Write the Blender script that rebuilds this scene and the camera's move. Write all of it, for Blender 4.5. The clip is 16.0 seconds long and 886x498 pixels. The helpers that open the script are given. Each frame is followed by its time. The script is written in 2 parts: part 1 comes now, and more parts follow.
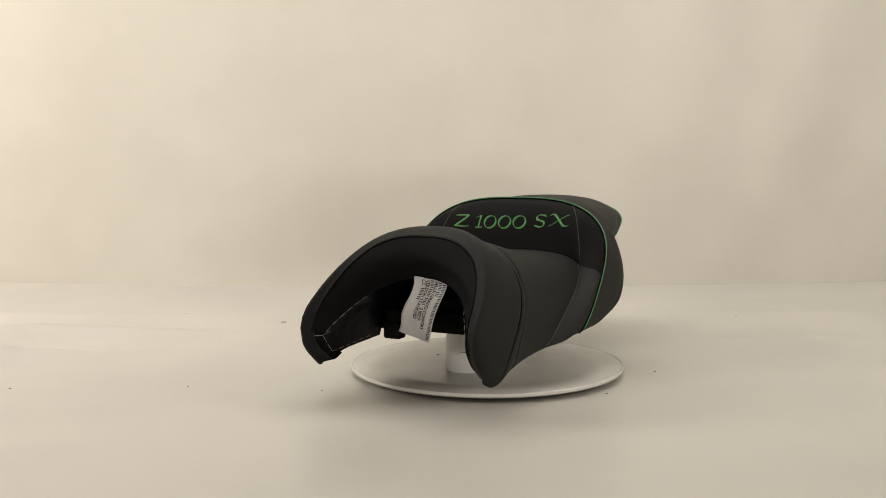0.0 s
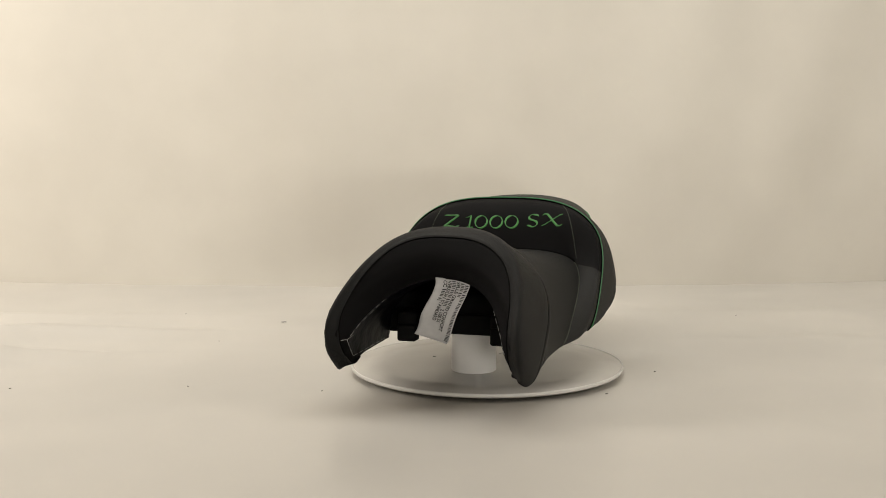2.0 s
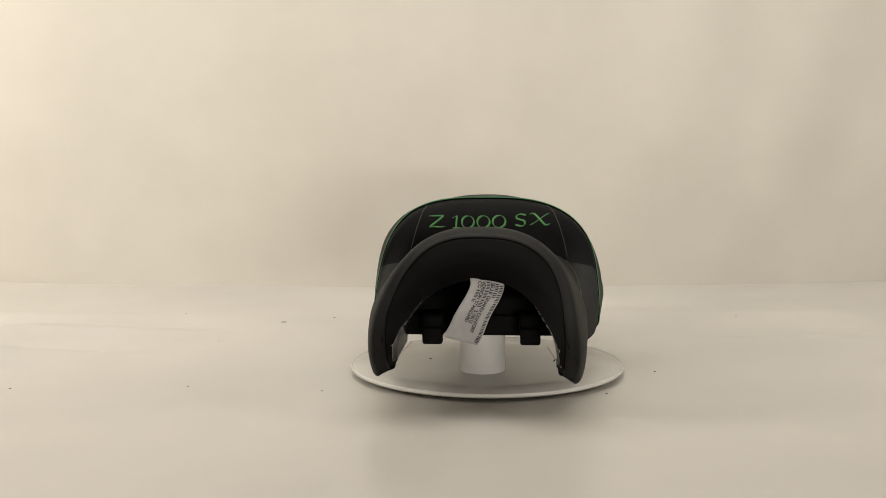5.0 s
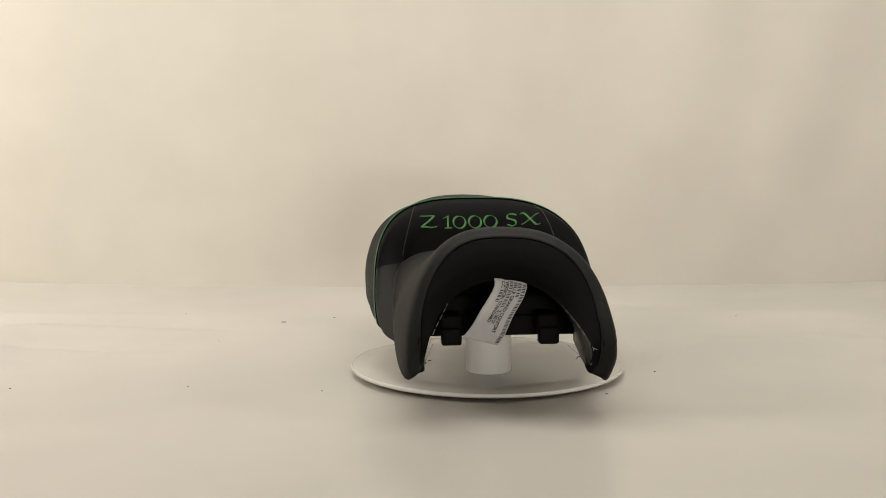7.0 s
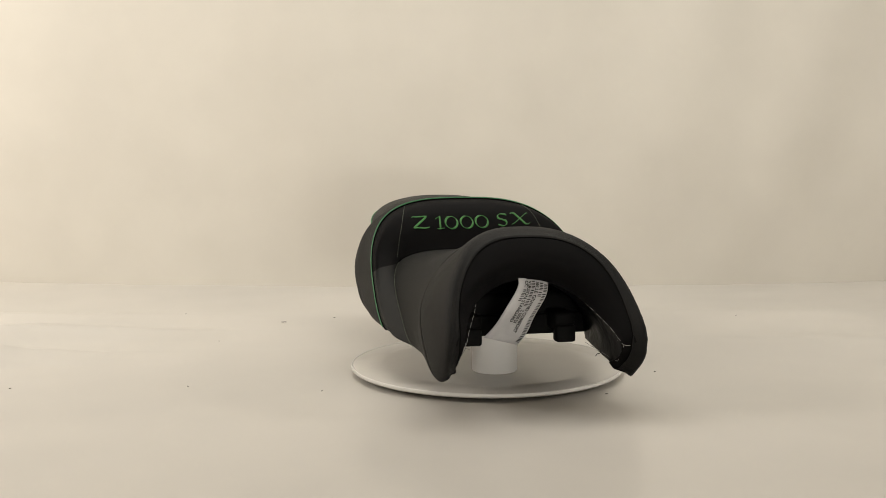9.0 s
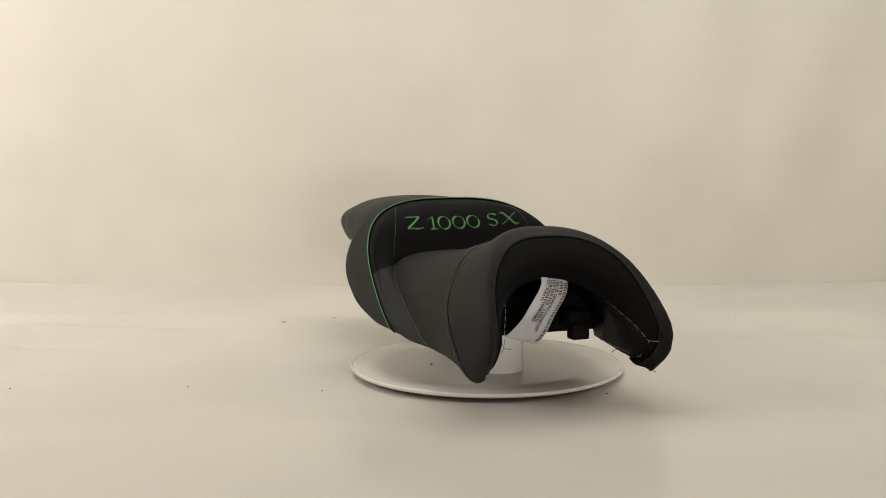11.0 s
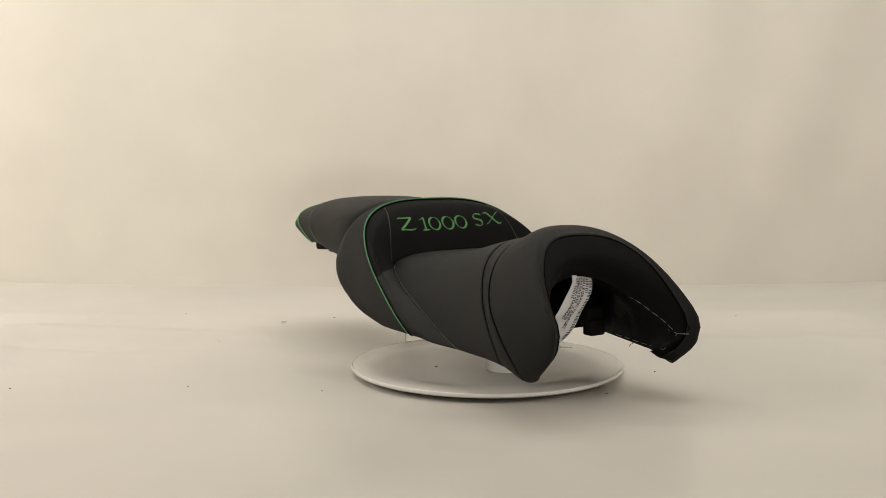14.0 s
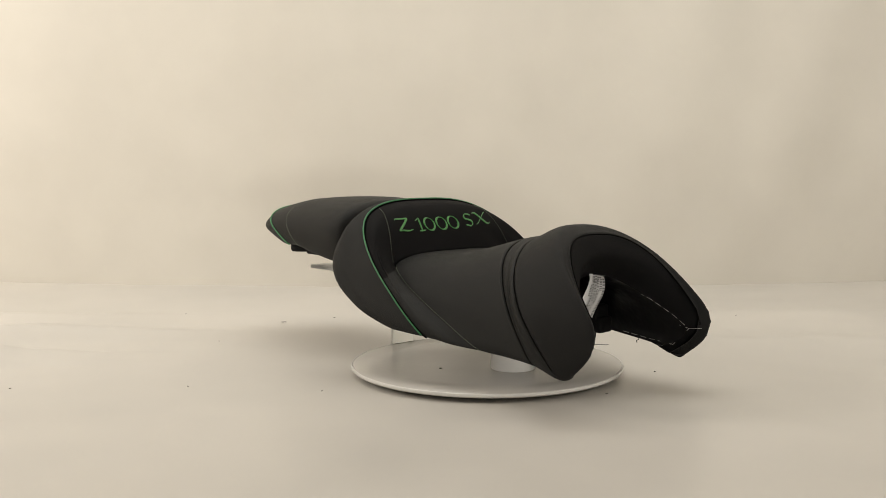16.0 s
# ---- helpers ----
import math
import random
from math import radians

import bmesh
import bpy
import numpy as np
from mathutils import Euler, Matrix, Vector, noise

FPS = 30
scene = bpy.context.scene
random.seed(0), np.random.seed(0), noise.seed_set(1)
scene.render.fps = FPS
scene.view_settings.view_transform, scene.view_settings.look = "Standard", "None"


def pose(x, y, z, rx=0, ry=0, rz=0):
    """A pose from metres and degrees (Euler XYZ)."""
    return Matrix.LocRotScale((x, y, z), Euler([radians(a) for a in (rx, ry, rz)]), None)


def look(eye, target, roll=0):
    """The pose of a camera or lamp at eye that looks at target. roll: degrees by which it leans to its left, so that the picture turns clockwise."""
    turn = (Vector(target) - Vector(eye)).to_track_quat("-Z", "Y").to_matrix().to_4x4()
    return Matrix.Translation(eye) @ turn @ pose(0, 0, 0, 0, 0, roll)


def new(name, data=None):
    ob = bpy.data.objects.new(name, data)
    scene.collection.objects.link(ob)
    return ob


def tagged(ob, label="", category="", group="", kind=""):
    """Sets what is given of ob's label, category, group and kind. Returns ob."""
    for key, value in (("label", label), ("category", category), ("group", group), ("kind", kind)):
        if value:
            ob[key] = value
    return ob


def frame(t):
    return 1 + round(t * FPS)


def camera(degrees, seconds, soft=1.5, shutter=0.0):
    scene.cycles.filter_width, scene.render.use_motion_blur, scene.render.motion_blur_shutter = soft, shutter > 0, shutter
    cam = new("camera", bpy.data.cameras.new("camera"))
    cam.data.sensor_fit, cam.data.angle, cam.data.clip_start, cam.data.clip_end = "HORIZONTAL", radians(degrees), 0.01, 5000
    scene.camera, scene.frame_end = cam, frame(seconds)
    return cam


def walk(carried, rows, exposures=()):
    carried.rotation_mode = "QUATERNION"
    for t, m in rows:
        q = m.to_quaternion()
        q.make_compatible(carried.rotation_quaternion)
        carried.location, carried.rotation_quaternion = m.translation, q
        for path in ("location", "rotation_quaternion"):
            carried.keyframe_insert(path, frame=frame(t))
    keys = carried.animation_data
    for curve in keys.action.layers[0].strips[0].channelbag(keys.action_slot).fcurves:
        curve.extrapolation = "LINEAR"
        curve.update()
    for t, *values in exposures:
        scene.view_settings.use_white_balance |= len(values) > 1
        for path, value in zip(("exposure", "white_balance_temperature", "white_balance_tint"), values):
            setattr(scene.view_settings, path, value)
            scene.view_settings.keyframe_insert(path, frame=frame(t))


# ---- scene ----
import bmesh
from mathutils.bvhtree import BVHTree

# ---------------------------------------------------------------- camera
DISC_TOP = 0.012
cam = camera(52.46, 16.0, soft=0.7)
EYE = (0.0, -1.3105, 0.2828 + DISC_TOP)
AIM = (-0.0634, 0.0, 0.1661 + DISC_TOP)
walk(cam, [(0.0, look(EYE, AIM, -0.25)), (16.0, look(EYE, AIM, -0.25))])

# ---------------------------------------------------------------- light
world = bpy.data.worlds.new("room_air")
scene.world = world
world.use_nodes = True
world.node_tree.nodes["Background"].inputs["Color"].default_value = (1.0, 0.93, 0.82, 1)
world.node_tree.nodes["Background"].inputs["Strength"].default_value = 0.05


def area_lamp(name, eye, target, size, size_y, power, colour):
    data = bpy.data.lights.new(name, "AREA")
    data.shape, data.size, data.size_y = "RECTANGLE", size, size_y
    data.energy, data.color = power, colour
    ob = new(name, data)
    ob.matrix_world = look(eye, target)
    return ob


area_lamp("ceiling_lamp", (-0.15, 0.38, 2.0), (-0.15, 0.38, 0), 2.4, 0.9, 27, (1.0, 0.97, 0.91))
# weak broad fill added behind the camera, no source known there
area_lamp("front_fill", (0.2, -3.0, 1.2), (0.15, 0.9, 0.8), 3.4, 1.6, 2, (1.0, 0.96, 0.89))
# unseen fill added low in front, standing in for light off the glossy floor
area_lamp("floor_bounce_fill", (0.55, -2.4, 0.10), (-0.10, 0.9, 0.55), 0.50, 0.14, 14, (1.0, 0.95, 0.87))
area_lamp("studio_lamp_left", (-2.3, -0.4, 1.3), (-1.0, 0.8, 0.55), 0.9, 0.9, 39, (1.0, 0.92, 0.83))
area_lamp("studio_lamp_right", (2.4, -0.6, 1.2), (0.5, 0.7, 0.45), 0.9, 0.9, 20, (1.0, 0.94, 0.86))
scene.view_settings.exposure = -0.14


# ---------------------------------------------------------------- materials
def material(name, colour, rough=0.6, metal=0.0):
    m = bpy.data.materials.new(name)
    m.use_nodes = True
    b = m.node_tree.nodes["Principled BSDF"]
    b.inputs["Base Color"].default_value = (*colour, 1)
    b.inputs["Roughness"].default_value = rough
    b.inputs["Metallic"].default_value = metal
    return m


def textured(name, dark, light, rough, scale, bump_scale, bump, grain=0.35, sheen=0.0, spec=0.5, coarse=3.0, bump_distance=0.001, uneven=0.06):
    """Two scales of colour variation, a relief and a slightly uneven gloss."""
    m = material(name, light, rough)
    t, b = m.node_tree, m.node_tree.nodes["Principled BSDF"]
    b.inputs["Specular IOR Level"].default_value = spec
    b.inputs["Sheen Weight"].default_value = sheen
    b.inputs["Sheen Roughness"].default_value = 0.5
    co = t.nodes.new("ShaderNodeTexCoord")
    n1 = t.nodes.new("ShaderNodeTexNoise")
    n1.inputs["Scale"].default_value, n1.inputs["Detail"].default_value = coarse, 4
    n2 = t.nodes.new("ShaderNodeTexNoise")
    n2.inputs["Scale"].default_value, n2.inputs["Detail"].default_value = scale, 6
    mix = t.nodes.new("ShaderNodeMix")
    mix.inputs[0].default_value = grain
    ramp = t.nodes.new("ShaderNodeValToRGB")
    ramp.color_ramp.elements[0].position, ramp.color_ramp.elements[1].position = 0.3, 0.7
    ramp.color_ramp.elements[0].color, ramp.color_ramp.elements[1].color = (*dark, 1), (*light, 1)
    n3 = t.nodes.new("ShaderNodeTexNoise")
    n3.inputs["Scale"].default_value, n3.inputs["Detail"].default_value = bump_scale, 3
    bp = t.nodes.new("ShaderNodeBump")
    bp.inputs["Strength"].default_value, bp.inputs["Distance"].default_value = bump, bump_distance
    mr = t.nodes.new("ShaderNodeMapRange")
    mr.inputs["To Min"].default_value, mr.inputs["To Max"].default_value = rough - uneven, rough + uneven
    for n in (n1, n2, n3):
        t.links.new(co.outputs["Object"], n.inputs["Vector"])
    t.links.new(n1.outputs["Fac"], mix.inputs[2])
    t.links.new(n2.outputs["Fac"], mix.inputs[3])
    t.links.new(mix.outputs[0], ramp.inputs["Fac"])
    t.links.new(ramp.outputs["Color"], b.inputs["Base Color"])
    t.links.new(n2.outputs["Fac"], mr.inputs["Value"])
    t.links.new(mr.outputs["Result"], b.inputs["Roughness"])
    t.links.new(n3.outputs["Fac"], bp.inputs["Height"])
    t.links.new(bp.outputs["Normal"], b.inputs["Normal"])
    return m


PAPER = textured("backdrop_paper", (0.58, 0.553, 0.495), (0.66, 0.632, 0.568), 0.85, 7, 60, 0.15, coarse=0.9)
FLOOR = textured("floor_paper", (0.480, 0.463, 0.430), (0.585, 0.558, 0.512), 0.32, 5, 25, 0.06, grain=0.3, coarse=1.8, uneven=0.025)
PLASTER = textured("plaster", (0.60, 0.57, 0.52), (0.66, 0.63, 0.58), 0.9, 10, 80, 0.2)
VINYL = textured("grey_vinyl", (0.0068, 0.0069, 0.0062), (0.0100, 0.0101, 0.0091), 0.56, 60, 1400, 0.55, spec=0.2, coarse=8)
# the grey vinyl again, darkened to carry the shade on the nose roll
NOSE_VINYL = textured("grey_vinyl_shaded", (0.0060, 0.0059, 0.0057), (0.0088, 0.0087, 0.0083), 0.56, 60, 1400, 0.55, spec=0.15, coarse=8)
BLACK_VINYL = textured("black_vinyl", (0.0030, 0.0028, 0.0030), (0.0046, 0.0043, 0.0046), 0.62, 60, 1400, 0.3, spec=0.07, coarse=8)
LINING = textured("glossy_black_lining", (0.0025, 0.0025, 0.003), (0.004, 0.004, 0.0045), 0.30, 30, 26, 0.5, spec=0.16, coarse=12, bump_distance=0.006)
PLASTIC = textured("black_plastic", (0.003, 0.003, 0.003), (0.005, 0.005, 0.005), 0.65, 40, 500, 0.2, spec=0.08)
SEAM = material("black_seam", (0.002, 0.002, 0.002), 0.9)
SEAM.node_tree.nodes["Principled BSDF"].inputs["Specular IOR Level"].default_value = 0.05
PIPING = textured("green_piping", (0.015, 0.13, 0.04), (0.03, 0.20, 0.065), 0.45, 200, 900, 0.3)
THREAD = textured("green_thread", (0.028, 0.19, 0.028), (0.065, 0.31, 0.05), 0.5, 600, 2500, 0.8, sheen=0.2)
GREY_THREAD = material("grey_green_thread", (0.13, 0.15, 0.11), 0.7)
WHITE_THREAD = material("white_thread", (0.24, 0.24, 0.23), 0.7)
TAPE = textured("white_satin_tape", (0.48, 0.48, 0.49), (0.58, 0.58, 0.58), 0.5, 120, 900, 0.3, coarse=30)
INK = material("black_ink", (0.02, 0.02, 0.02), 0.6)
DISC = textured("white_disc", (0.48, 0.463, 0.43), (0.53, 0.512, 0.475), 0.24, 12, 90, 0.08, coarse=5)
RIM_HIGHLIGHT = textured("white_rim_highlight", (0.58, 0.57, 0.54), (0.64, 0.63, 0.60), 0.4, 15, 200, 0.1)
PVC = textured("white_pvc", (0.74, 0.73, 0.71), (0.80, 0.79, 0.77), 0.35, 15, 200, 0.1)
RUBBER = textured("black_rubber", (0.006, 0.006, 0.006), (0.010, 0.010, 0.010), 0.8, 40, 400, 0.3, spec=0.2)
SPECK = material("dark_dust", (0.05, 0.045, 0.04), 0.9)
ACRYLIC = material("clear_acrylic", (0.90, 0.92, 0.91), 0.32)
ACRYLIC.node_tree.nodes["Principled BSDF"].inputs["Transmission Weight"].default_value = 1.0
ACRYLIC.node_tree.nodes["Principled BSDF"].inputs["IOR"].default_value = 1.49


# ---------------------------------------------------------------- helpers
def mesh_of(name, bm, mat, smooth=True):
    me = bpy.data.meshes.new(name)
    bmesh.ops.recalc_face_normals(bm, faces=bm.faces)
    if smooth:
        for f in bm.faces:
            f.smooth = True
    bm.to_mesh(me)
    bm.free()
    me.materials.append(mat)
    return me


def thing(name, label, category, z=DISC_TOP):
    ob = new(name)
    ob.location = (0, 0, z)
    ob.empty_display_size = 0.05
    return tagged(ob, label, category)


def part(name, bm, mat, parent, label="", smooth=True):
    ob = new(name, mesh_of(name, bm, mat, smooth))
    ob.parent = parent
    if label:
        tagged(ob, label)
    return ob


def grid_faces(bm, rows, close=False):
    vs = [[bm.verts.new(p) for p in r] for r in rows]
    n = len(rows[0])
    for a, b in zip(vs, vs[1:]):
        for i in range(n if close else n - 1):
            j = (i + 1) % n
            bm.faces.new((a[i], a[j], b[j], b[i]))
    return vs


def tube(bm, path, radius, sides=8, ends=True):
    """A round cord along a path."""
    path = [Vector(p) for p in path]
    rows, side = [], None
    for i, p in enumerate(path):
        d = (path[min(i + 1, len(path) - 1)] - path[max(i - 1, 0)]).normalized()
        if side is None:
            side = d.orthogonal().normalized()
        side = (side - d * side.dot(d)).normalized()
        up = d.cross(side)
        rows.append([p + radius * (math.cos(a) * side + math.sin(a) * up) for a in (2 * math.pi * k / sides for k in range(sides))])
    vs = grid_faces(bm, rows, True)
    if ends:
        bm.faces.new(vs[0])
        bm.faces.new(vs[-1])


def box(bm, x0, x1, y0, y1, z0, z1, bevel=0.0, seg=2):
    r = bmesh.ops.create_cube(bm, size=1.0)
    for v in r["verts"]:
        v.co = Vector(((x0 + x1) / 2 + v.co.x * (x1 - x0), (y0 + y1) / 2 + v.co.y * (y1 - y0), (z0 + z1) / 2 + v.co.z * (z1 - z0)))
    if bevel:
        bmesh.ops.bevel(bm, geom=list({e for v in r["verts"] for e in v.link_edges}), offset=bevel, segments=seg, affect="EDGES", profile=0.5)


def lathe(bm, profile, seg=64, centre=(0, 0)):
    rows = [[(centre[0] + r * math.cos(2 * math.pi * k / seg), centre[1] + r * math.sin(2 * math.pi * k / seg), z) for k in range(seg)] for r, z in profile]
    vs = grid_faces(bm, rows, True)
    bm.faces.new(vs[0])
    bm.faces.new(vs[-1])


# A cross line of a cover, from the middle of its top to its lower edge: top height and place, half width and
# its height, half width, height and place of the lower edge, squareness, slant, curl of the lower end, level part.
HIGH, LOW = 0.985, 0.0056


def station(zt, vt, w, zw, wb, zb, vb, n=2.3, k=1.0, curl=0.0, flat=0.0):
    return np.array((HIGH * zt - LOW, vt, w, HIGH * zw - LOW, wb, HIGH * zb - LOW, vb, n, k, curl, flat))


UPPER, LOWER = 22, 8


def half_line(p):
    zt, vt, w, zw, wb, zb, vb, n, k, curl, flat = p
    out = []
    for i in range(UPPER + 1):
        a = math.pi / 2 * i / UPPER
        c, s = max(math.cos(a), 0.0), math.sin(a)
        out.append((w * s ** (2 / n), zw + (zt - zw) * c ** (2 / n)))
    for i in range(1, LOWER + 1):
        a = math.pi / 2 * i / LOWER
        out.append((wb + (w - wb) * math.cos(a), zw + (zb - zw) * math.sin(a)))
    res = []
    for u, z in out:
        q = min(max((zt - z) / (zt - zb), 0.0), 1.0)
        res.append(Vector((u, vt + (vb - vt) * (max(q - flat, 0.0) / (1 - flat)) ** k + curl * max(0.0, (q - 0.55) / 0.45) ** 2, z)))
    return res


def lean(v):
    """The rear and the nose stand a little askew."""
    f = min(max((v.y - 0.08) / 0.10, 0.0), 1.0)
    g = min(max((-0.14 - v.y) / 0.08, 0.0), 1.0)
    h = min(max((v.z - 0.034) / 0.04, 0.0), 1.0)
    a = min(max((v.z - 0.113) / 0.06, 0.0), 1.0)
    v = Vector((v.x + 0.0058 * g * a, v.y - 0.0175 * v.x * g * h, v.z - 0.024 * v.x * g))
    return Vector((v.x - 0.0039 * g - 0.0090 * f * f * (3 - 2 * f) - 0.004 * max(v.y - 0.15, 0.0), v.y, v.z))


def whole_line(p):
    h = half_line(p)
    return [lean(Vector((-v.x, v.y, v.z))) for v in reversed(h[1:])] + [lean(v) for v in h]


def between(stations, x):
    """The cross line at x (0 at the first station, 1 at the next, ...), gliding through the stations."""
    i = min(int(x), len(stations) - 2)
    f = x - i
    p1, p2 = stations[i], stations[i + 1]
    p0 = stations[i - 1] if i > 0 else 2 * p1 - p2
    p3 = stations[i + 2] if i + 2 < len(stations) else 2 * p2 - p1
    return 0.5 * (2 * p1 + (p2 - p0) * f + (2 * p0 - 5 * p1 + 4 * p2 - p3) * f * f + (3 * p1 - p0 - 3 * p2 + p3) * f ** 3)


def cover(stations, x0, x1, steps, seams=(), wide=0.05, deep=0.0022):
    """The cover from x0 to x1, drawn in along its seams."""
    xs = [x0 + (x1 - x0) * i / steps for i in range(steps + 1)]
    for s in seams:
        xs += [x for x in (s + wide * f for f in (-2, -1.4, -1, -0.6, -0.3, 0, 0.3, 0.6, 1, 1.4, 2)) if x0 < x < x1]
    rows = []
    for x in sorted(set(round(x, 5) for x in xs)):
        dent = sum(deep * math.exp(-((x - s) / wide) ** 2) for s in seams)
        rows.append([p - Vector((p.x, 0, p.z - 0.073)).normalized() * dent for p in whole_line(between(stations, x))])
    bm = bmesh.new()
    grid_faces(bm, rows)
    return bm


# ---------------------------------------------------------------- setting
def floor_height(x, y):
    """Low creases of the paper, beside the turntable."""
    h = 0.0
    for cx, cy, turn, long, wide, amp in ((-0.88, -0.01, 12, 0.24, 0.030, 0.036), (-0.82, 0.20, 9, 0.30, 0.04, 0.026), (-1.00, 0.38, 6, 0.4, 0.05, 0.016), (0.92, -0.15, -10, 0.35, 0.05, 0.007), (0.80, 0.20, -5, 0.4, 0.05, 0.007), (0.75, 0.50, -3, 0.5, 0.05, 0.006)):
        c, s = math.cos(radians(turn)), math.sin(radians(turn))
        a, b = ((x - cx) * c + (y - cy) * s) / long, (-(x - cx) * s + (y - cy) * c) / wide
        h += amp * math.exp(-a * a - b * b)
    away = min(1.0, max(0.0, (math.hypot(x, y) - 0.24) / 0.2))
    return h + 0.0035 * away * (noise.noise((3.0 * x, 5.0 * y, 0.0)) + 0.5 * noise.noise((7.0 * x, 9.0 * y, 3.0)) + 0.9)


def build_setting():
    # floor sheet
    bm = bmesh.new()
    nx, ny = 240, 190
    rows = []
    for j in range(ny + 1):
        y = -3.2 + 4.6 * j / ny
        rows.append([(x, y, floor_height(x, y)) for x in (-3.0 + 6.0 * i / nx for i in range(nx + 1))])
    grid_faces(bm, rows)
    ob = new("floor", mesh_of("floor", bm, FLOOR))
    tagged(ob, "off-white paper covered floor with faint creases and dust", "floor", kind="structure")
    # backdrop sheet, bowed, with soft folds
    bm = bmesh.new()
    rows = []
    for j in range(61):
        z = 2.6 * j / 60
        row = []
        for i in range(161):
            x = -2.6 + 5.2 * i / 160
            y = 0.903 + 0.082 * min(abs(x + 0.263), 1.6) ** 2
            fold = 0.0
            for c, wd, amp, slant in ((0.50, 0.15, 0.018, 0.42), (0.80, 0.15, 0.029, 0.34), (1.13, 0.16, 0.027, 0.25), (-0.42, 0.12, 0.016, -0.12), (-1.15, 0.2, 0.02, 0.1)):
                d = (x - c - slant * (z - 0.5)) / wd
                fold += amp * math.exp(-d * d) * min(1.0, z / 0.35)
            row.append((x, y - fold, z))
        rows.append(row)
    back = [[(x, y + 0.01, z) for x, y, z in r] for r in rows]
    grid_faces(bm, rows)
    grid_faces(bm, back)
    ob = new("backdrop", mesh_of("backdrop", bm, PAPER))
    tagged(ob, "cream paper photo backdrop with soft folds", "backdrop", kind="structure")
    # plain room round it
    for name, a in (("wall_north", (-3.05, 3.05, 1.4, 1.5, -0.05, 2.7)), ("wall_south", (-3.05, 3.05, -3.3, -3.2, -0.05, 2.7)),
                    ("wall_west", (-3.1, -3.0, -3.2, 1.4, -0.05, 2.7)), ("wall_east", (3.0, 3.1, -3.2, 1.4, -0.05, 2.7)),
                    ("ceiling", (-3.1, 3.1, -3.3, 1.5, 2.7, 2.8))):
        bm = bmesh.new()
        box(bm, *a)
        tagged(new(name, mesh_of(name, bm, PLASTER, False)), "plain off-white painted " + name.split("_")[0], name.split("_")[0], kind="structure")


build_setting()


# ---------------------------------------------------------------- turntable
def build_turntable():
    ob = thing("turntable", "round white glossy turntable disc on the floor", "turntable", 0.0)
    bm = bmesh.new()
    lathe(bm, [(0.190, 0.0062), (0.1965, 0.0065), (0.1982, 0.0075), (0.1982, 0.0108), (0.1975, 0.012), (0.15, 0.012), (0.05, 0.012), (0.002, 0.012)], 128)
    part("plate", bm, DISC, ob)
    # rim ring in a whiter colour than the plate, a painted highlight
    bm = bmesh.new()
    ring = [(0.1980, 0.0078), (0.1988, 0.0082), (0.1988, 0.0114), (0.1982, 0.0124), (0.1970, 0.0124), (0.1964, 0.0120)]
    grid_faces(bm, [[(q * math.cos(2 * math.pi * k / 128), q * math.sin(2 * math.pi * k / 128), z) for k in range(128)] for q, z in ring], True)
    part("edge_highlight", bm, RIM_HIGHLIGHT, ob, "disc rim, painted whiter for its highlight")
    bm = bmesh.new()
    lathe(bm, [(0.11, 0.0), (0.11, 0.0064), (0.001, 0.0064)], 48)
    part("bearing", bm, PLASTIC, ob, "dark bearing under the disc")
    return ob


turntable = build_turntable()

# ---------------------------------------------------------------- rider seat
CREASE = station(0.1690, 0.070, 0.137, 0.075, 0.130, 0.058, -0.125, 4.0, 1.0, 0.0, 0.14)
SADDLE = [CREASE,
          station(0.176, -0.015, 0.131, 0.072, 0.124, 0.054, -0.170, 3.0, 1.1, 0.0, 0.06),
          station(0.198, -0.098, 0.129, 0.060, 0.122, 0.049, -0.212, 2.4, 0.95),
          station(0.2016, -0.1194, 0.1348, 0.1003, 0.1195, 0.0376, -0.2531, 2.0173, 0.8715, 0.003, 0),
          station(0.2183, -0.1667, 0.1208, 0.0738, 0.1117, 0.0431, -0.3533, 2.5984, 0.8349, 0.0896, 0),
          station(0.2083, -0.1994, 0.1055, 0.0794, 0.1055, 0.044, -0.3393, 2.715, 0.899, 0.092)]
FACE = [SADDLE[5],
        station(0.1804, -0.2148, 0.1092, 0.0751, 0.0989, 0.0469, -0.335, 2.1, 0.97, 0.088),
        station(0.153, -0.198, 0.099, 0.060, 0.098, 0.052, -0.335, 2.0, 1.2, 0.100)]
INSIDE = [FACE[2],
          station(0.150, -0.165, 0.097, 0.060, 0.096, 0.056, -0.235, 2.0, 1.1),
          station(0.148, -0.100, 0.100, 0.075, 0.100, 0.062, -0.140, 2.2, 1.0)]
BOLSTER = [CREASE,
           station(0.206, 0.088, 0.155, 0.095, 0.147, 0.063, -0.088, 3.5, 1.45),
           station(0.235, 0.112, 0.161, 0.105, 0.150, 0.066, -0.062, 3.1, 1.25),
           station(0.2455, 0.138, 0.163, 0.110, 0.155, 0.068, -0.044, 2.95, 1.2)]
REAR = [BOLSTER[3],
        station(0.2440, 0.146, 0.1755, 0.112, 0.160, 0.072, 0.020, 2.6, 2.4),
        station(0.2080, 0.163, 0.1690, 0.100, 0.134, 0.073, 0.030, 2.2, 2.8),
        station(0.160, 0.165, 0.090, 0.110, 0.080, 0.085, 0.100, 2.2, 1.5)]


def tree_of(stations, x0, x1, steps):
    bm = cover(stations, x0, x1, steps)
    bmesh.ops.recalc_face_normals(bm, faces=bm.faces)
    t = BVHTree.FromBMesh(bm)
    bm.free()
    return t


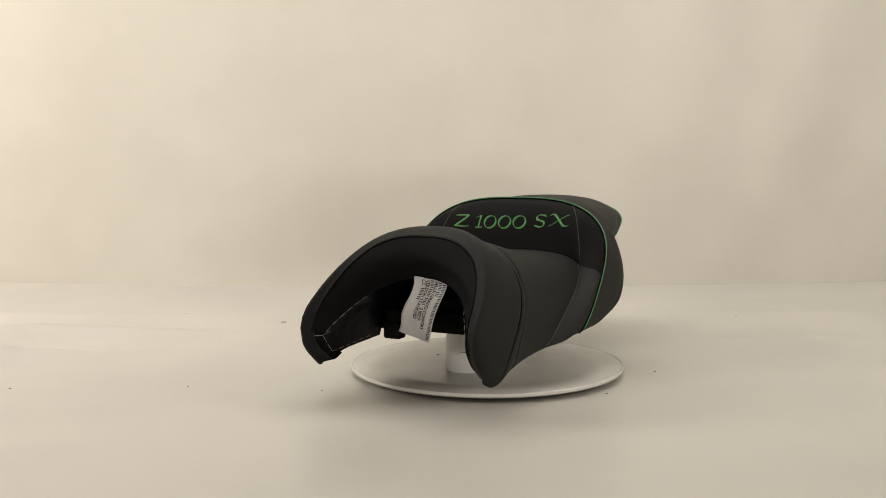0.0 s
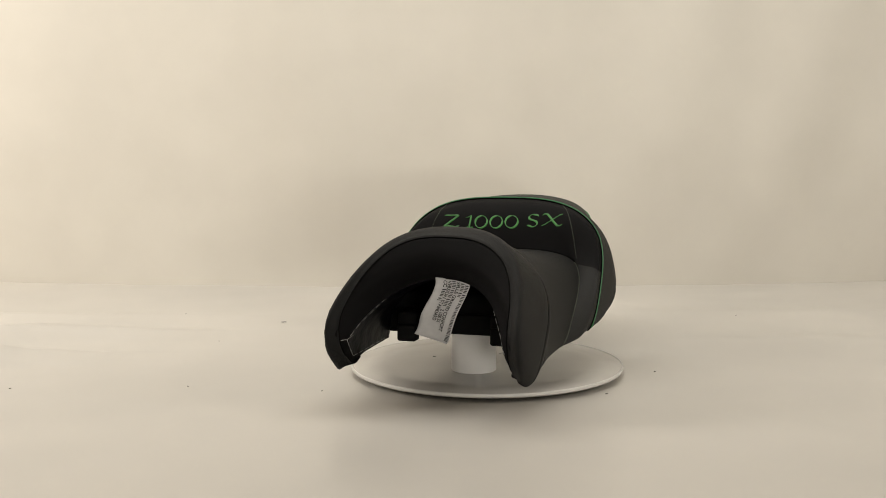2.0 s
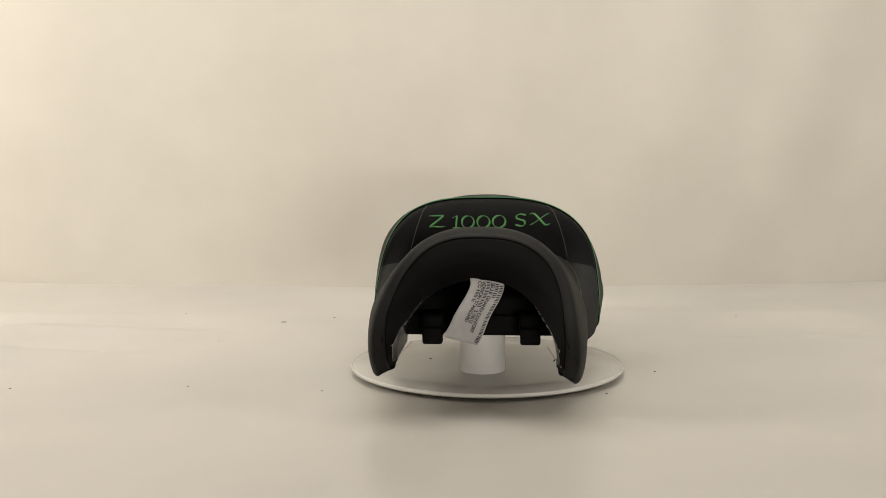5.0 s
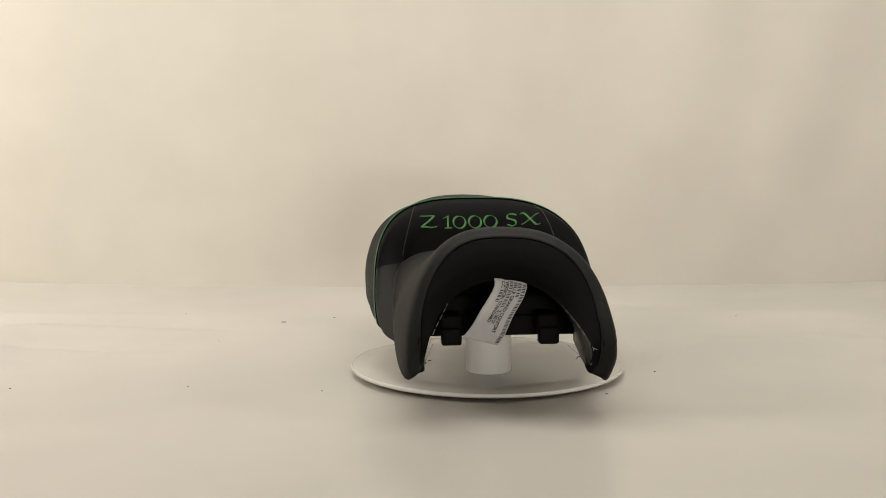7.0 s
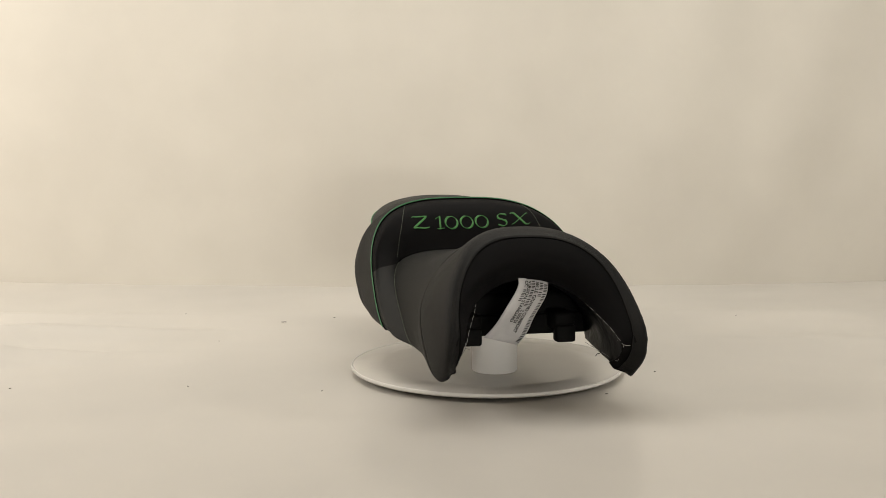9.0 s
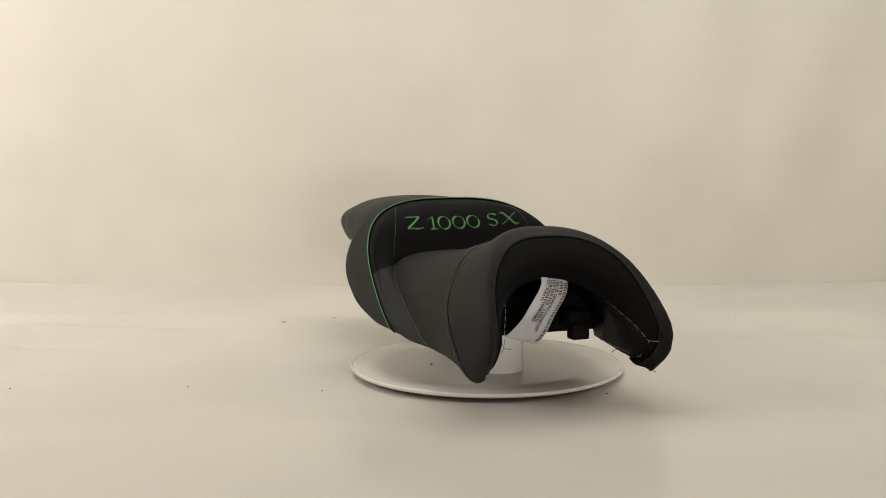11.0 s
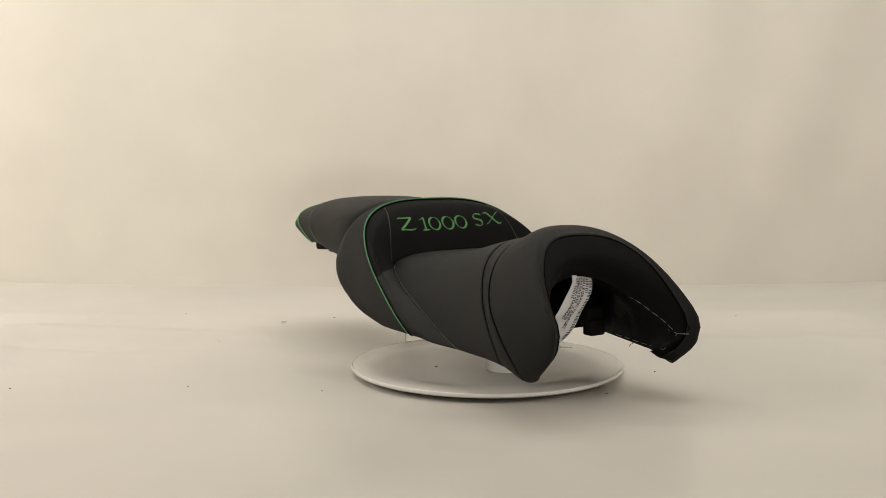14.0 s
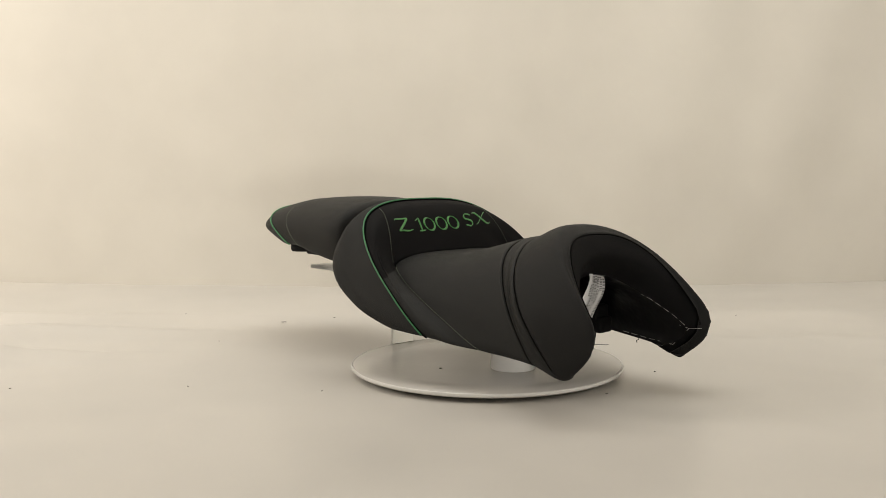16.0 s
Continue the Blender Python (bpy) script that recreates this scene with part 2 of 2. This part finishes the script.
def stitches(bm, path, length, gap, radius, lift):
    """Thread dashes along a path of (place, outward normal)."""
    pts = [p + n * lift for p, n in path]
    acc, pos = [0.0], 0.0
    for a, b in zip(pts, pts[1:]):
        pos += (b - a).length
        acc.append(pos)

    def at(s):
        for i in range(len(acc) - 1):
            if s <= acc[i + 1]:
                return pts[i].lerp(pts[i + 1], (s - acc[i]) / max(acc[i + 1] - acc[i], 1e-9))
        return pts[-1]
    s = 0.0
    while s + length < pos:
        tube(bm, [at(s), at(s + length / 2), at(s + length)], radius, 5)
        s += length + gap


def outward(p, centre=(0, 0.0, 0.073)):
    return (Vector(p) - Vector((0, p[1], centre[2]))).normalized()


def line_at(stations, x, i0, i1, side):
    """Part of a cross line on one side, from its point i0 to i1."""
    h = half_line(between(stations, x))
    return [lean(Vector((side * v.x, v.y, v.z))) for v in h[i0:i1 + 1]]


# strokes of the letters on a unit square, x to the right and y up
def arc(cx, cy, rx, ry, a0, a1, n=14):
    return [(cx + rx * math.cos(radians(a0 + (a1 - a0) * i / n)), cy + ry * math.sin(radians(a0 + (a1 - a0) * i / n))) for i in range(n + 1)]


def letter_strokes(c):
    if c == "Z":
        return [[(0.02, 0.90), (0.12, 0.98), (0.3, 0.95), (0.86, 0.97)], [(0.86, 0.97), (0.6, 0.62), (0.1, 0.06)], [(0.1, 0.06), (0.35, 0.09), (0.7, 0.03), (0.98, 0.10)]]
    if c == "1":
        return [[(0.0, 0.78), (0.3, 0.88), (0.55, 1.0)], [(0.55, 1.0), (0.52, 0.5), (0.5, 0.04)], [(0.15, 0.03), (0.5, 0.02), (0.95, 0.05)]]
    if c == "0":
        return [arc(0.5, 0.5, 0.46, 0.48, 90, 450, 28)]
    if c == "S":
        return [[(0.95, 0.86), (0.8, 0.95)] + arc(0.48, 0.74, 0.34, 0.24, 60, 215, 10) + [(0.45, 0.53)] + arc(0.5, 0.27, 0.36, 0.25, 50, -130, 12) + [(0.05, 0.12)]]
    return [[(0.02, 0.84), (0.12, 0.96), (0.26, 0.94), (0.5, 0.5), (0.74, 0.07), (0.88, 0.05), (0.99, 0.16)], [(0.95, 0.98), (0.84, 0.93), (0.5, 0.5), (0.2, 0.12), (0.04, 0.02)]]


def build_lettering(parent):
    tree = tree_of(BOLSTER, 0.0, 3.0, 60)
    origin = Vector((0, 0.0945, 0.1998))
    up = Vector((0, 0.46, 0.888))
    out = Vector((0, -0.888, 0.46))

    def onto(x, y, lift):
        p = origin + Vector((x, 0, 0)) + up * y
        hit, n, _, _ = tree.ray_cast(p + out * 0.08, -out)
        if hit is None:
            hit, n = p, out
        if n.dot(out) < 0:
            n = -n
        return hit + n * lift

    h = 0.0225
    for c, x0, x1, y0 in (("Z", -0.0945, -0.066, 0.0), ("1", -0.0575, -0.0425, -0.0012), ("0", -0.0420, -0.0215, -0.0016), ("0", -0.0180, 0.0030, -0.0014),
                          ("0", 0.0060, 0.0275, -0.0008), ("S", 0.0410, 0.0595, 0.0020), ("X", 0.0630, 0.0960, 0.0042)):
        bm = bmesh.new()
        for stroke in letter_strokes(c):
            pts = [(x0 + (x1 - x0) * px, (py - 0.5) * h + y0) for px, py in stroke]
            fine = []
            for a, b in zip(pts, pts[1:]):
                m = max(1, int(math.dist(a, b) / 0.0012))
                fine += [(a[0] + (b[0] - a[0]) * i / m, a[1] + (b[1] - a[1]) * i / m) for i in range(m)]
            fine.append(pts[-1])
            rows = []
            for i, p in enumerate(fine):
                q0, q1 = fine[max(i - 2, 0)], fine[min(i + 2, len(fine) - 1)]
                t = Vector((q1[0] - q0[0], q1[1] - q0[1])).normalized()
                nrm = Vector((-t.y, t.x))
                nib = abs(t.x * math.sin(radians(-38)) - t.y * math.cos(radians(-38)))
                if c in "ZX1S":
                    nib = abs(t.x * math.sin(radians(38)) - t.y * math.cos(radians(38)))
                    if c == "Z" and t.y < -0.6:
                        nib = 1.0
                half = math.sqrt((0.0017 * nib) ** 2 + 0.00055 ** 2)
                ends = min(i, len(fine) - 1 - i)
                half *= min(1.0, 0.5 + 0.25 * ends)
                rows.append([onto(p[0] + nrm.x * half * s, p[1] + nrm.y * half * s, l) for s, l in ((-1.0, -0.0004), (-0.85, 0.0006), (0, 0.0011), (0.85, 0.0006), (1.0, -0.0004))])
            grid_faces(bm, rows)
        part("letter", bm, THREAD, parent, "embroidered green letter")


def bolster_grids():
    """The bolster, parted by the fold that runs from the end of the crease to the piping."""
    panel, left, right = [], [], []
    for j in range(49):
        x = 3.0 * j / 48
        h = half_line(between(BOLSTER, x))
        dent = 0.0015 * math.exp(-((x - 3.0) / 0.1) ** 2)
        h = [p - Vector((p.x, 0, p.z - 0.073)).normalized() * dent for p in h]

        def at(f):
            i = min(int(f), len(h) - 2)
            return h[i].lerp(h[i + 1], f - i)
        if j == 0:
            z0 = h[12].z
        want = z0 + (0.132 - z0) * x / 3.0
        k = next(i for i in range(1, len(h)) if h[i].z <= want)
        edge = k - 1 + (h[k - 1].z - want) / (h[k - 1].z - h[k].z)
        inner = [at(edge * i / 20) for i in range(21)]
        # pull the fold in
        sunk = 0.0025 * (1 - x / 3.0)
        inner[-1] = inner[-1] - Vector((inner[-1].x, 0, inner[-1].z - 0.08)).normalized() * sunk
        outer = [inner[-1]] + [at(edge + (len(h) - 1 - edge) * i / 14) for i in range(1, 15)]
        flip = lambda p: Vector((-p.x, p.y, p.z))
        panel.append([lean(flip(p)) for p in reversed(inner[1:])] + [lean(p) for p in inner])
        left.append([lean(flip(p)) for p in outer])
        right.append([lean(p) for p in outer])
    return panel, left, right


def build_rider_seat():
    ob = thing("motorcycle_seat", "dark grey and black vinyl motorcycle rider seat with green piping", "seat")
    part("saddle_cover", cover(SADDLE, 0.0, 2.0, 44, (2.0,), 0.03), VINYL, ob, "dark grey vinyl sitting area")
    part("nose_band", cover(SADDLE, 2.0, 3.0, 16, (2.0, 3.0), 0.06), VINYL, ob, "dark grey vinyl band between two seams")
    part("nose_cover", cover(SADDLE, 3.0, 5.0, 40, (3.0, 5.0), 0.05), NOSE_VINYL, ob, "padded rounded grey nose roll, toned darker for shade")
    part("nose_face", cover(FACE, 0.0, 2.0, 26, (0.0,), 0.08), BLACK_VINYL, ob, "black padded arch facing the tank")
    part("lining", cover(INSIDE, 0.0, 2.0, 24), LINING, ob, "glossy black cover folded under the nose")
    panel, flank_left, flank_right = bolster_grids()
    for name, rows, m, label in (("bolster_panel", panel, BLACK_VINYL, "black padded bolster with embroidery"), ("flank_cover", flank_left, VINYL, ""), ("flank_cover", flank_right, VINYL, "")):
        bm = bmesh.new()
        grid_faces(bm, rows)
        part(name, bm, m, ob, label)
    part("rear_cover", cover(REAR, 0.0, 3.0, 40, (0.0,), 0.12, 0.0015), VINYL, ob, "dark grey vinyl rear side cover")
    # underside of the two ears
    for side in (-1, 1):
        outer = [half_line(between(SADDLE, x))[-1] for x in np.linspace(3.4, 0, 25)]
        inner = [half_line(between(INSIDE, x))[-1] for x in np.linspace(0, 2, 25)]
        bm = bmesh.new()
        rows = []
        for a, b in zip(outer, inner):
            a, b = lean(Vector((side * a.x, a.y, a.z))), lean(Vector((side * b.x, b.y, b.z)))
            rows.append([a.lerp(b, f) + Vector((0, 0, 0.003 * math.sin(math.pi * f))) for f in (0, 0.25, 0.5, 0.75, 1)])
        grid_faces(bm, rows)
        part("ear_underside", bm, BLACK_VINYL, ob)
        loop = [half_line(between(SADDLE, x))[-1] for x in np.linspace(3.4, 5, 14)] + [half_line(between(FACE, x))[-1] for x in np.linspace(0.15, 2, 10)]
        loop = [lean(Vector((side * p.x, p.y, p.z))) for p in loop]
        bm = bmesh.new()
        mid = bm.verts.new(sum(loop, Vector()) / len(loop) + Vector((0, 0, 0.001)))
        vs = [bm.verts.new(p) for p in loop]
        for i in range(len(vs)):
            bm.faces.new((mid, vs[i], vs[(i + 1) % len(vs)]))
        part("ear_tip", bm, BLACK_VINYL, ob)
    # base pan with two hooks
    bm = bmesh.new()
    box(bm, -0.117, 0.115, -0.125, 0.15, 0.0675, 0.118, 0.008, 3)
    part("base_pan", bm, PLASTIC, ob, "black moulded plastic base pan")
    bm = bmesh.new()
    box(bm, -0.118, 0.112, -0.133, -0.119, 0.0630, 0.090, 0.002, 2)
    part("pan_rib", bm, PLASTIC, ob)
    for side in (-1, 1):
        bm = bmesh.new()
        x = 0.063 * side - 0.001
        box(bm, x - 0.0140, x + 0.0140, -0.166, -0.122, 0.0720, 0.096, 0.004, 2)
        box(bm, x - 0.0130, x + 0.0130, -0.172, -0.154, 0.0575, 0.080, 0.003, 2)
        part("mounting_hook", bm, PLASTIC, ob, "black plastic mounting hook")
    # seams
    for x, r in ((2.0, 0.0007), (3.0, 0.0010)):
        bm = bmesh.new()
        tube(bm, [p - outward(p) * 0.0018 for p in whole_line(between(SADDLE, x))[3:-3]], r, 6)
        part("seam", bm, SEAM, ob, "dark sewn seam")
    bm = bmesh.new()
    tube(bm, [p - outward(p) * 0.0018 for p in whole_line(SADDLE[5])[5:-5]], 0.0008, 6)
    part("seam", bm, SEAM, ob, "dark sewn seam")
    # black cord laid along the crease, drawing the shade of the fold
    bm = bmesh.new()
    tube(bm, whole_line(CREASE)[18:-18], 0.0020, 6)
    part("seam", bm, SEAM, ob, "deep seam below the bolster, black cord for its shade")
    # piping
    bm = bmesh.new()
    tube(bm, [p + outward(p) * 0.001 for p in whole_line(BOLSTER[3])[2:-2]], 0.00125, 8)
    part("piping", bm, PIPING, ob, "bright green piping")
    bm = bmesh.new()
    tube(bm, [p + outward(p) * 0.0003 for p in whole_line(between(BOLSTER, 2.9))], 0.0012, 6)
    part("seam", bm, SEAM, ob, "dark seam along the piping")
    # thread lines: bolster and flank
    for side in (-1, 1):
        bm = bmesh.new()
        path = []
        for x in np.linspace(2.75, 0.15, 30):
            h = half_line(between(BOLSTER, x))
            want = 0.095 + 0.026 * (2.75 - x) / 2.6
            q = min(h[:UPPER], key=lambda v: abs(v.x - want))
            i = h.index(q)
            j = i + 1 if q.x < want else i - 1
            f = (want - q.x) / (h[j].x - q.x) if abs(h[j].x - q.x) > 1e-6 else 0
            p = q.lerp(h[j], min(max(f, 0), 1))
            p = lean(Vector((side * p.x, p.y, p.z)))
            path.append((p, outward(p)))
        stitches(bm, path, 0.0020, 0.0018, 0.00042, 0.0006)
        part("stitching", bm, GREY_THREAD, ob, "fine grey-green stitching")
        bm = bmesh.new()
        stitches(bm, [(p, outward(p)) for p in line_at(SADDLE, 0.03, 12, UPPER + LOWER - 1, side)], 0.0020, 0.0018, 0.00050, 0.0006)
        part("stitching", bm, GREY_THREAD, ob, "fine grey-green stitching")
        # white basting thread on the folded lining
        bm = bmesh.new()
        inside = Vector((-side, -0.35, -0.1)).normalized()
        spot = lambda x, y, z: (Vector((side * x - 0.003, y, z - 0.024 * side * x)), inside)
        upper = [spot(0.060, -0.186, 0.1345), spot(0.0685, -0.212, 0.1240), spot(0.0775, -0.2365, 0.1120), spot(0.0905, -0.262, 0.0935), spot(0.0985, -0.279, 0.0780)]
        corner, low = spot(0.0995, -0.281, 0.0765), spot(0.1030, -0.255, 0.0515)
        stitches(bm, upper, 0.0088, 0.0042, 0.00040, 0.0030)
        for one, two in ((corner, spot(0.0990, -0.300, 0.0790)), (spot(0.0965, -0.268, 0.0800), corner), (corner, spot(0.1020, -0.268, 0.0645)), (spot(0.1022, -0.266, 0.0625), low)):
            tube(bm, [one[0] + inside * 0.0030, two[0] + inside * 0.0030], 0.00040, 5)
        stitches(bm, [low, spot(0.097, -0.222, 0.0555), spot(0.089, -0.182, 0.0620)], 0.0088, 0.0042, 0.00040, 0.0036)
        part("basting_thread", bm, WHITE_THREAD, ob, "loose white basting thread")
    bm = bmesh.new()
    tube(bm, [(0.104, -0.195, 0.0575), (0.102, -0.197, 0.0505), (0.098, -0.200, 0.0475), (0.093, -0.200, 0.0465), (0.090, -0.203, 0.0445)], 0.0005, 5)
    part("loose_thread", bm, SEAM, ob, "loose black thread end")
    build_lettering(ob)
    return ob


rider_seat = build_rider_seat()


# ---------------------------------------------------------------- tag
def build_tag():
    def on(s, a, lift=0.0):
        """s along the tape, a across from -1 to 1; it hangs down, turns aside and curls up at its end"""
        e = max(s - 0.08, 0.0) / 0.92
        c = Vector((0.0075 - 0.0365 * e ** 1.12, -0.1965 + 0.020 * s - 0.010 * math.sin(math.pi * s), 0.1455 - 0.0865 * s + 0.005 * e * e))
        wide = Vector((0.0207 + 0.0015 * s, 0.0040 - 0.004 * s, -0.0023 - 0.0035 * s * s))
        ripple = 0.0012 * math.cos(a * 2.2) + 0.0013 * math.sin(11 * s + 2 * a)
        return c + wide * a + Vector((0, -0.95, -0.25)) * lift + Vector((0.0012 * math.sin(9 * s), ripple, 0))

    ob = tagged(new("tag"), "white satin care tag with black print hanging under the nose", "tag")
    ob.location = (0, 0, DISC_TOP)
    bm = bmesh.new()
    rows = [[on(s / 24, a / 6 - 1) for a in range(13)] for s in range(25)]
    back = [[p + Vector((0, 0.0004, 0)) for p in r] for r in rows]
    a, b = grid_faces(bm, rows), grid_faces(bm, back)
    rim = lambda g: g[0] + [r[-1] for r in g[1:]] + g[-1][-2::-1] + [r[0] for r in g[-2:0:-1]]
    ra, rb = rim(a), rim(b)
    for i in range(len(ra)):
        j = (i + 1) % len(ra)
        bm.faces.new((ra[i], ra[j], rb[j], rb[i]))
    part("tape", bm, TAPE, ob)
    lines = [(0.84, 0.07, 0.97, None), (0.58, 0.05, 0.24, None), (0.32, 0.04, 0.82, "SELLE GRAND CONFORT"), (0.06, 0.03, 0.42, None),
             (0.06, 0.45, 0.68, "Z 1000 SX"), (-0.20, 0.03, 0.66, "VERSION STANDARD"), (-0.44, 0.03, 0.13, "CC"), (-0.44, 0.16, 0.34, None)]
    for across, s0, s1, words in lines:
        bm = bmesh.new()
        hgt = 0.20
        if words is None:
            s = s0
            k = 0
            while s < s1:
                d = 0.022 if k % 5 else 0.030
                grid_faces(bm, [[on(s, across - hgt / 2, 0.0006), on(s, across + hgt / 2, 0.0006)], [on(s + d * 0.55, across - hgt / 2, 0.0006), on(s + d * 0.55, across + hgt / 2, 0.0006)]])
                s += d + (0.012 if k % 5 == 4 else 0)
                k += 1
            part("print_bar", bm, INK, ob)
        else:
            bm.free()
            cu = bpy.data.curves.new("print", "FONT")
            cu.body, cu.size, cu.offset = words, 1.0, 0.03
            tmp = new("print", cu)
            bpy.context.view_layer.update()
            me = bpy.data.meshes.new_from_object(tmp)
            bpy.data.objects.remove(tmp)
            xs = [v.co.x for v in me.vertices]
            x0, x1 = min(xs), max(xs)
            for v in me.vertices:
                s = s0 + (s1 - s0) * (v.co.x - x0) / (x1 - x0)
                v.co = on(s, across - hgt / 2 + hgt * v.co.y / 0.7, 0.0006)
            me.materials.clear()
            me.materials.append(INK)
            o = new("print", me)
            o.parent = ob
    return ob


tag = build_tag()

# ---------------------------------------------------------------- pillion seat
PILLION = [station(0.160, 0.185, 0.080, 0.152, 0.075, 0.146, 0.195, 2.2, 1.0),
           station(0.232, 0.192, 0.106, 0.185, 0.095, 0.146, 0.195, 2.4, 1.0),
           station(0.2455, 0.225, 0.117, 0.190, 0.102, 0.146, 0.215, 2.5, 1.0),
           station(0.2465, 0.310, 0.113, 0.188, 0.100, 0.156, 0.285, 2.3, 1.0),
           station(0.241, 0.395, 0.109, 0.190, 0.098, 0.165, 0.330, 2.2, 1.0),
           station(0.229, 0.457, 0.104, 0.190, 0.098, 0.166, 0.360, 2.15, 1.0)]
TAIL = [PILLION[5],
        station(0.208, 0.484, 0.093, 0.186, 0.088, 0.166, 0.392, 2.2, 1.0),
        station(0.180, 0.485, 0.060, 0.176, 0.055, 0.170, 0.430, 2.2, 1.0)]


def build_pillion():
    ob = thing("pillion_seat", "dark grey vinyl pillion seat with a green piped tail", "seat")
    part("cover", cover(PILLION, 0.0, 5.0, 70), VINYL, ob)
    part("tail_cover", cover(TAIL, 0.0, 2.0, 20), VINYL, ob)
    bm = bmesh.new()
    lows = [half_line(between(PILLION, x))[-1] for x in np.linspace(0.5, 5, 30)] + [half_line(between(TAIL, x))[-1] for x in np.linspace(0.2, 2, 8)]
    grid_faces(bm, [[lean(Vector((p.x * a, p.y, p.z + 0.002))) for a in (-1, -0.5, 0, 0.5, 1)] for p in lows])
    part("base_pan", bm, PLASTIC, ob, "black plastic base")
    bm = bmesh.new()
    tube(bm, [p + outward(p, (0, 0, 0.182)) * 0.0006 for p in whole_line(PILLION[5])], 0.0013, 8)
    part("piping", bm, PIPING, ob, "bright green piping")
    bm = bmesh.new()
    tube(bm, [p + outward(p, (0, 0, 0.182)) * 0.0002 for p in whole_line(between(PILLION, 3.9))], 0.00035, 5)
    part("seam", bm, GREY_THREAD, ob, "faint green seam")
    for side in (-1, 1):
        bm = bmesh.new()
        lathe(bm, [(0.022, 0.164), (0.022, 0.1480), (0.020, 0.1440), (0.002, 0.1440)], 24, (0.066 * side - 0.006, 0.374))
        part("rubber_foot", bm, RUBBER, ob, "round black rubber foot")
        bm = bmesh.new()
        box(bm, 0.070 * side - 0.020, 0.070 * side + 0.008, 0.300, 0.340, 0.142, 0.154, 0.003, 2)
        part("rubber_pad", bm, RUBBER, ob)
    bm = bmesh.new()
    box(bm, -0.097, -0.085, 0.212, 0.226, 0.1245, 0.147, 0.002, 2)
    part("base_tab", bm, PLASTIC, ob)
    return ob


pillion_seat = build_pillion()


# ---------------------------------------------------------------- supports
def build_supports():
    tube_ob = thing("support_tube", "white plastic tube standing on the turntable under the seat", "tube")
    bm = bmesh.new()
    lathe(bm, [(0.0280, 0.0), (0.0312, 0.0), (0.0318, 0.0008), (0.0314, 0.066), (0.0308, 0.068), (0.0280, 0.068), (0.0275, 0.062), (0.0275, 0.004)], 48, (-0.0033, -0.0575))
    part("sleeve", bm, PVC, tube_ob)
    bm = bmesh.new()
    lathe(bm, [(0.0295, 0.0682), (0.0295, 0.0725), (0.001, 0.0725)], 40, (-0.0033, -0.0575))
    part("top_pad", bm, RUBBER, tube_ob, "dark pad on top of the tube")
    stand = thing("acrylic_stand", "clear acrylic stand on the turntable under the pillion seat", "stand")
    bm = bmesh.new()
    box(bm, -0.022, 0.022, 0.194, 0.198, 0.0, 0.1135, 0.001, 2)
    part("post", bm, ACRYLIC, stand)
    bm = bmesh.new()
    box(bm, -0.06, 0.06, 0.17, 0.372, 0.1135, 0.1195, 0.001, 2)
    part("shelf", bm, ACRYLIC, stand)
    bm = bmesh.new()
    box(bm, -0.02, 0.02, 0.25, 0.33, 0.1195, 0.1445, 0.003, 2)
    part("pad", bm, ACRYLIC, stand)
    return tube_ob, stand


support_tube, acrylic_stand = build_supports()


def build_dust():
    bm = bmesh.new()
    rng = random.Random(4)
    for x, y, size in ((-0.597, 0.433, 0.0018), (-0.388, 0.378, 0.0036), (-0.457, 0.189, 0.0015), (-0.404, -0.131, 0.0012), (-0.219, -0.142, 0.0015), (0.488, 0.456, 0.0015), (0.244, -0.013, 0.0012), (0.157, -0.145, 0.0018), (-0.298, 0.426, 0.0015), (-0.640, -0.151, 0.0014)):
        m = bmesh.ops.create_icosphere(bm, subdivisions=1, radius=1.0)
        a = rng.uniform(0, 3.14)
        for v in m["verts"]:
            c = v.co * rng.uniform(0.8, 1.2)
            lx, ly = c.x * size * 1.6, c.y * size * 0.6
            v.co = Vector((x + lx * math.cos(a) - ly * math.sin(a), y + lx * math.sin(a) + ly * math.cos(a), floor_height(x, y) + 0.0006 + c.z * 0.0006))
    tagged(new("dust_specks", mesh_of("dust_specks", bm, SPECK)), "scattered dark dust specks and lint on the floor", "dust", kind="stuff")
    bm = bmesh.new()
    for x, y in ((-0.0835, 0.0077),):
        m = bmesh.ops.create_icosphere(bm, subdivisions=1, radius=1.0)
        for v in m["verts"]:
            v.co = Vector((x + v.co.x * 0.0028, y + v.co.y * 0.0013, DISC_TOP + 0.0006 + v.co.z * 0.0008))
    part("speck", bm, SPECK, turntable, "dark speck lying on the disc")


build_dust()

# ---------------------------------------------------------------- turning of the turntable and all that it carries
def motions():
    for ob in (turntable, rider_seat, tag, pillion_seat, support_tube, acrylic_stand):
        z = ob.location.z
        walk(ob, [(t, pose(0, 0, z, 0, 0, 6.5 + 4.22 * (t - 7.0))) for t in (0.0, 2.0, 4.0, 6.0, 8.0, 10.0, 12.0, 14.0, 16.0)])


motions()
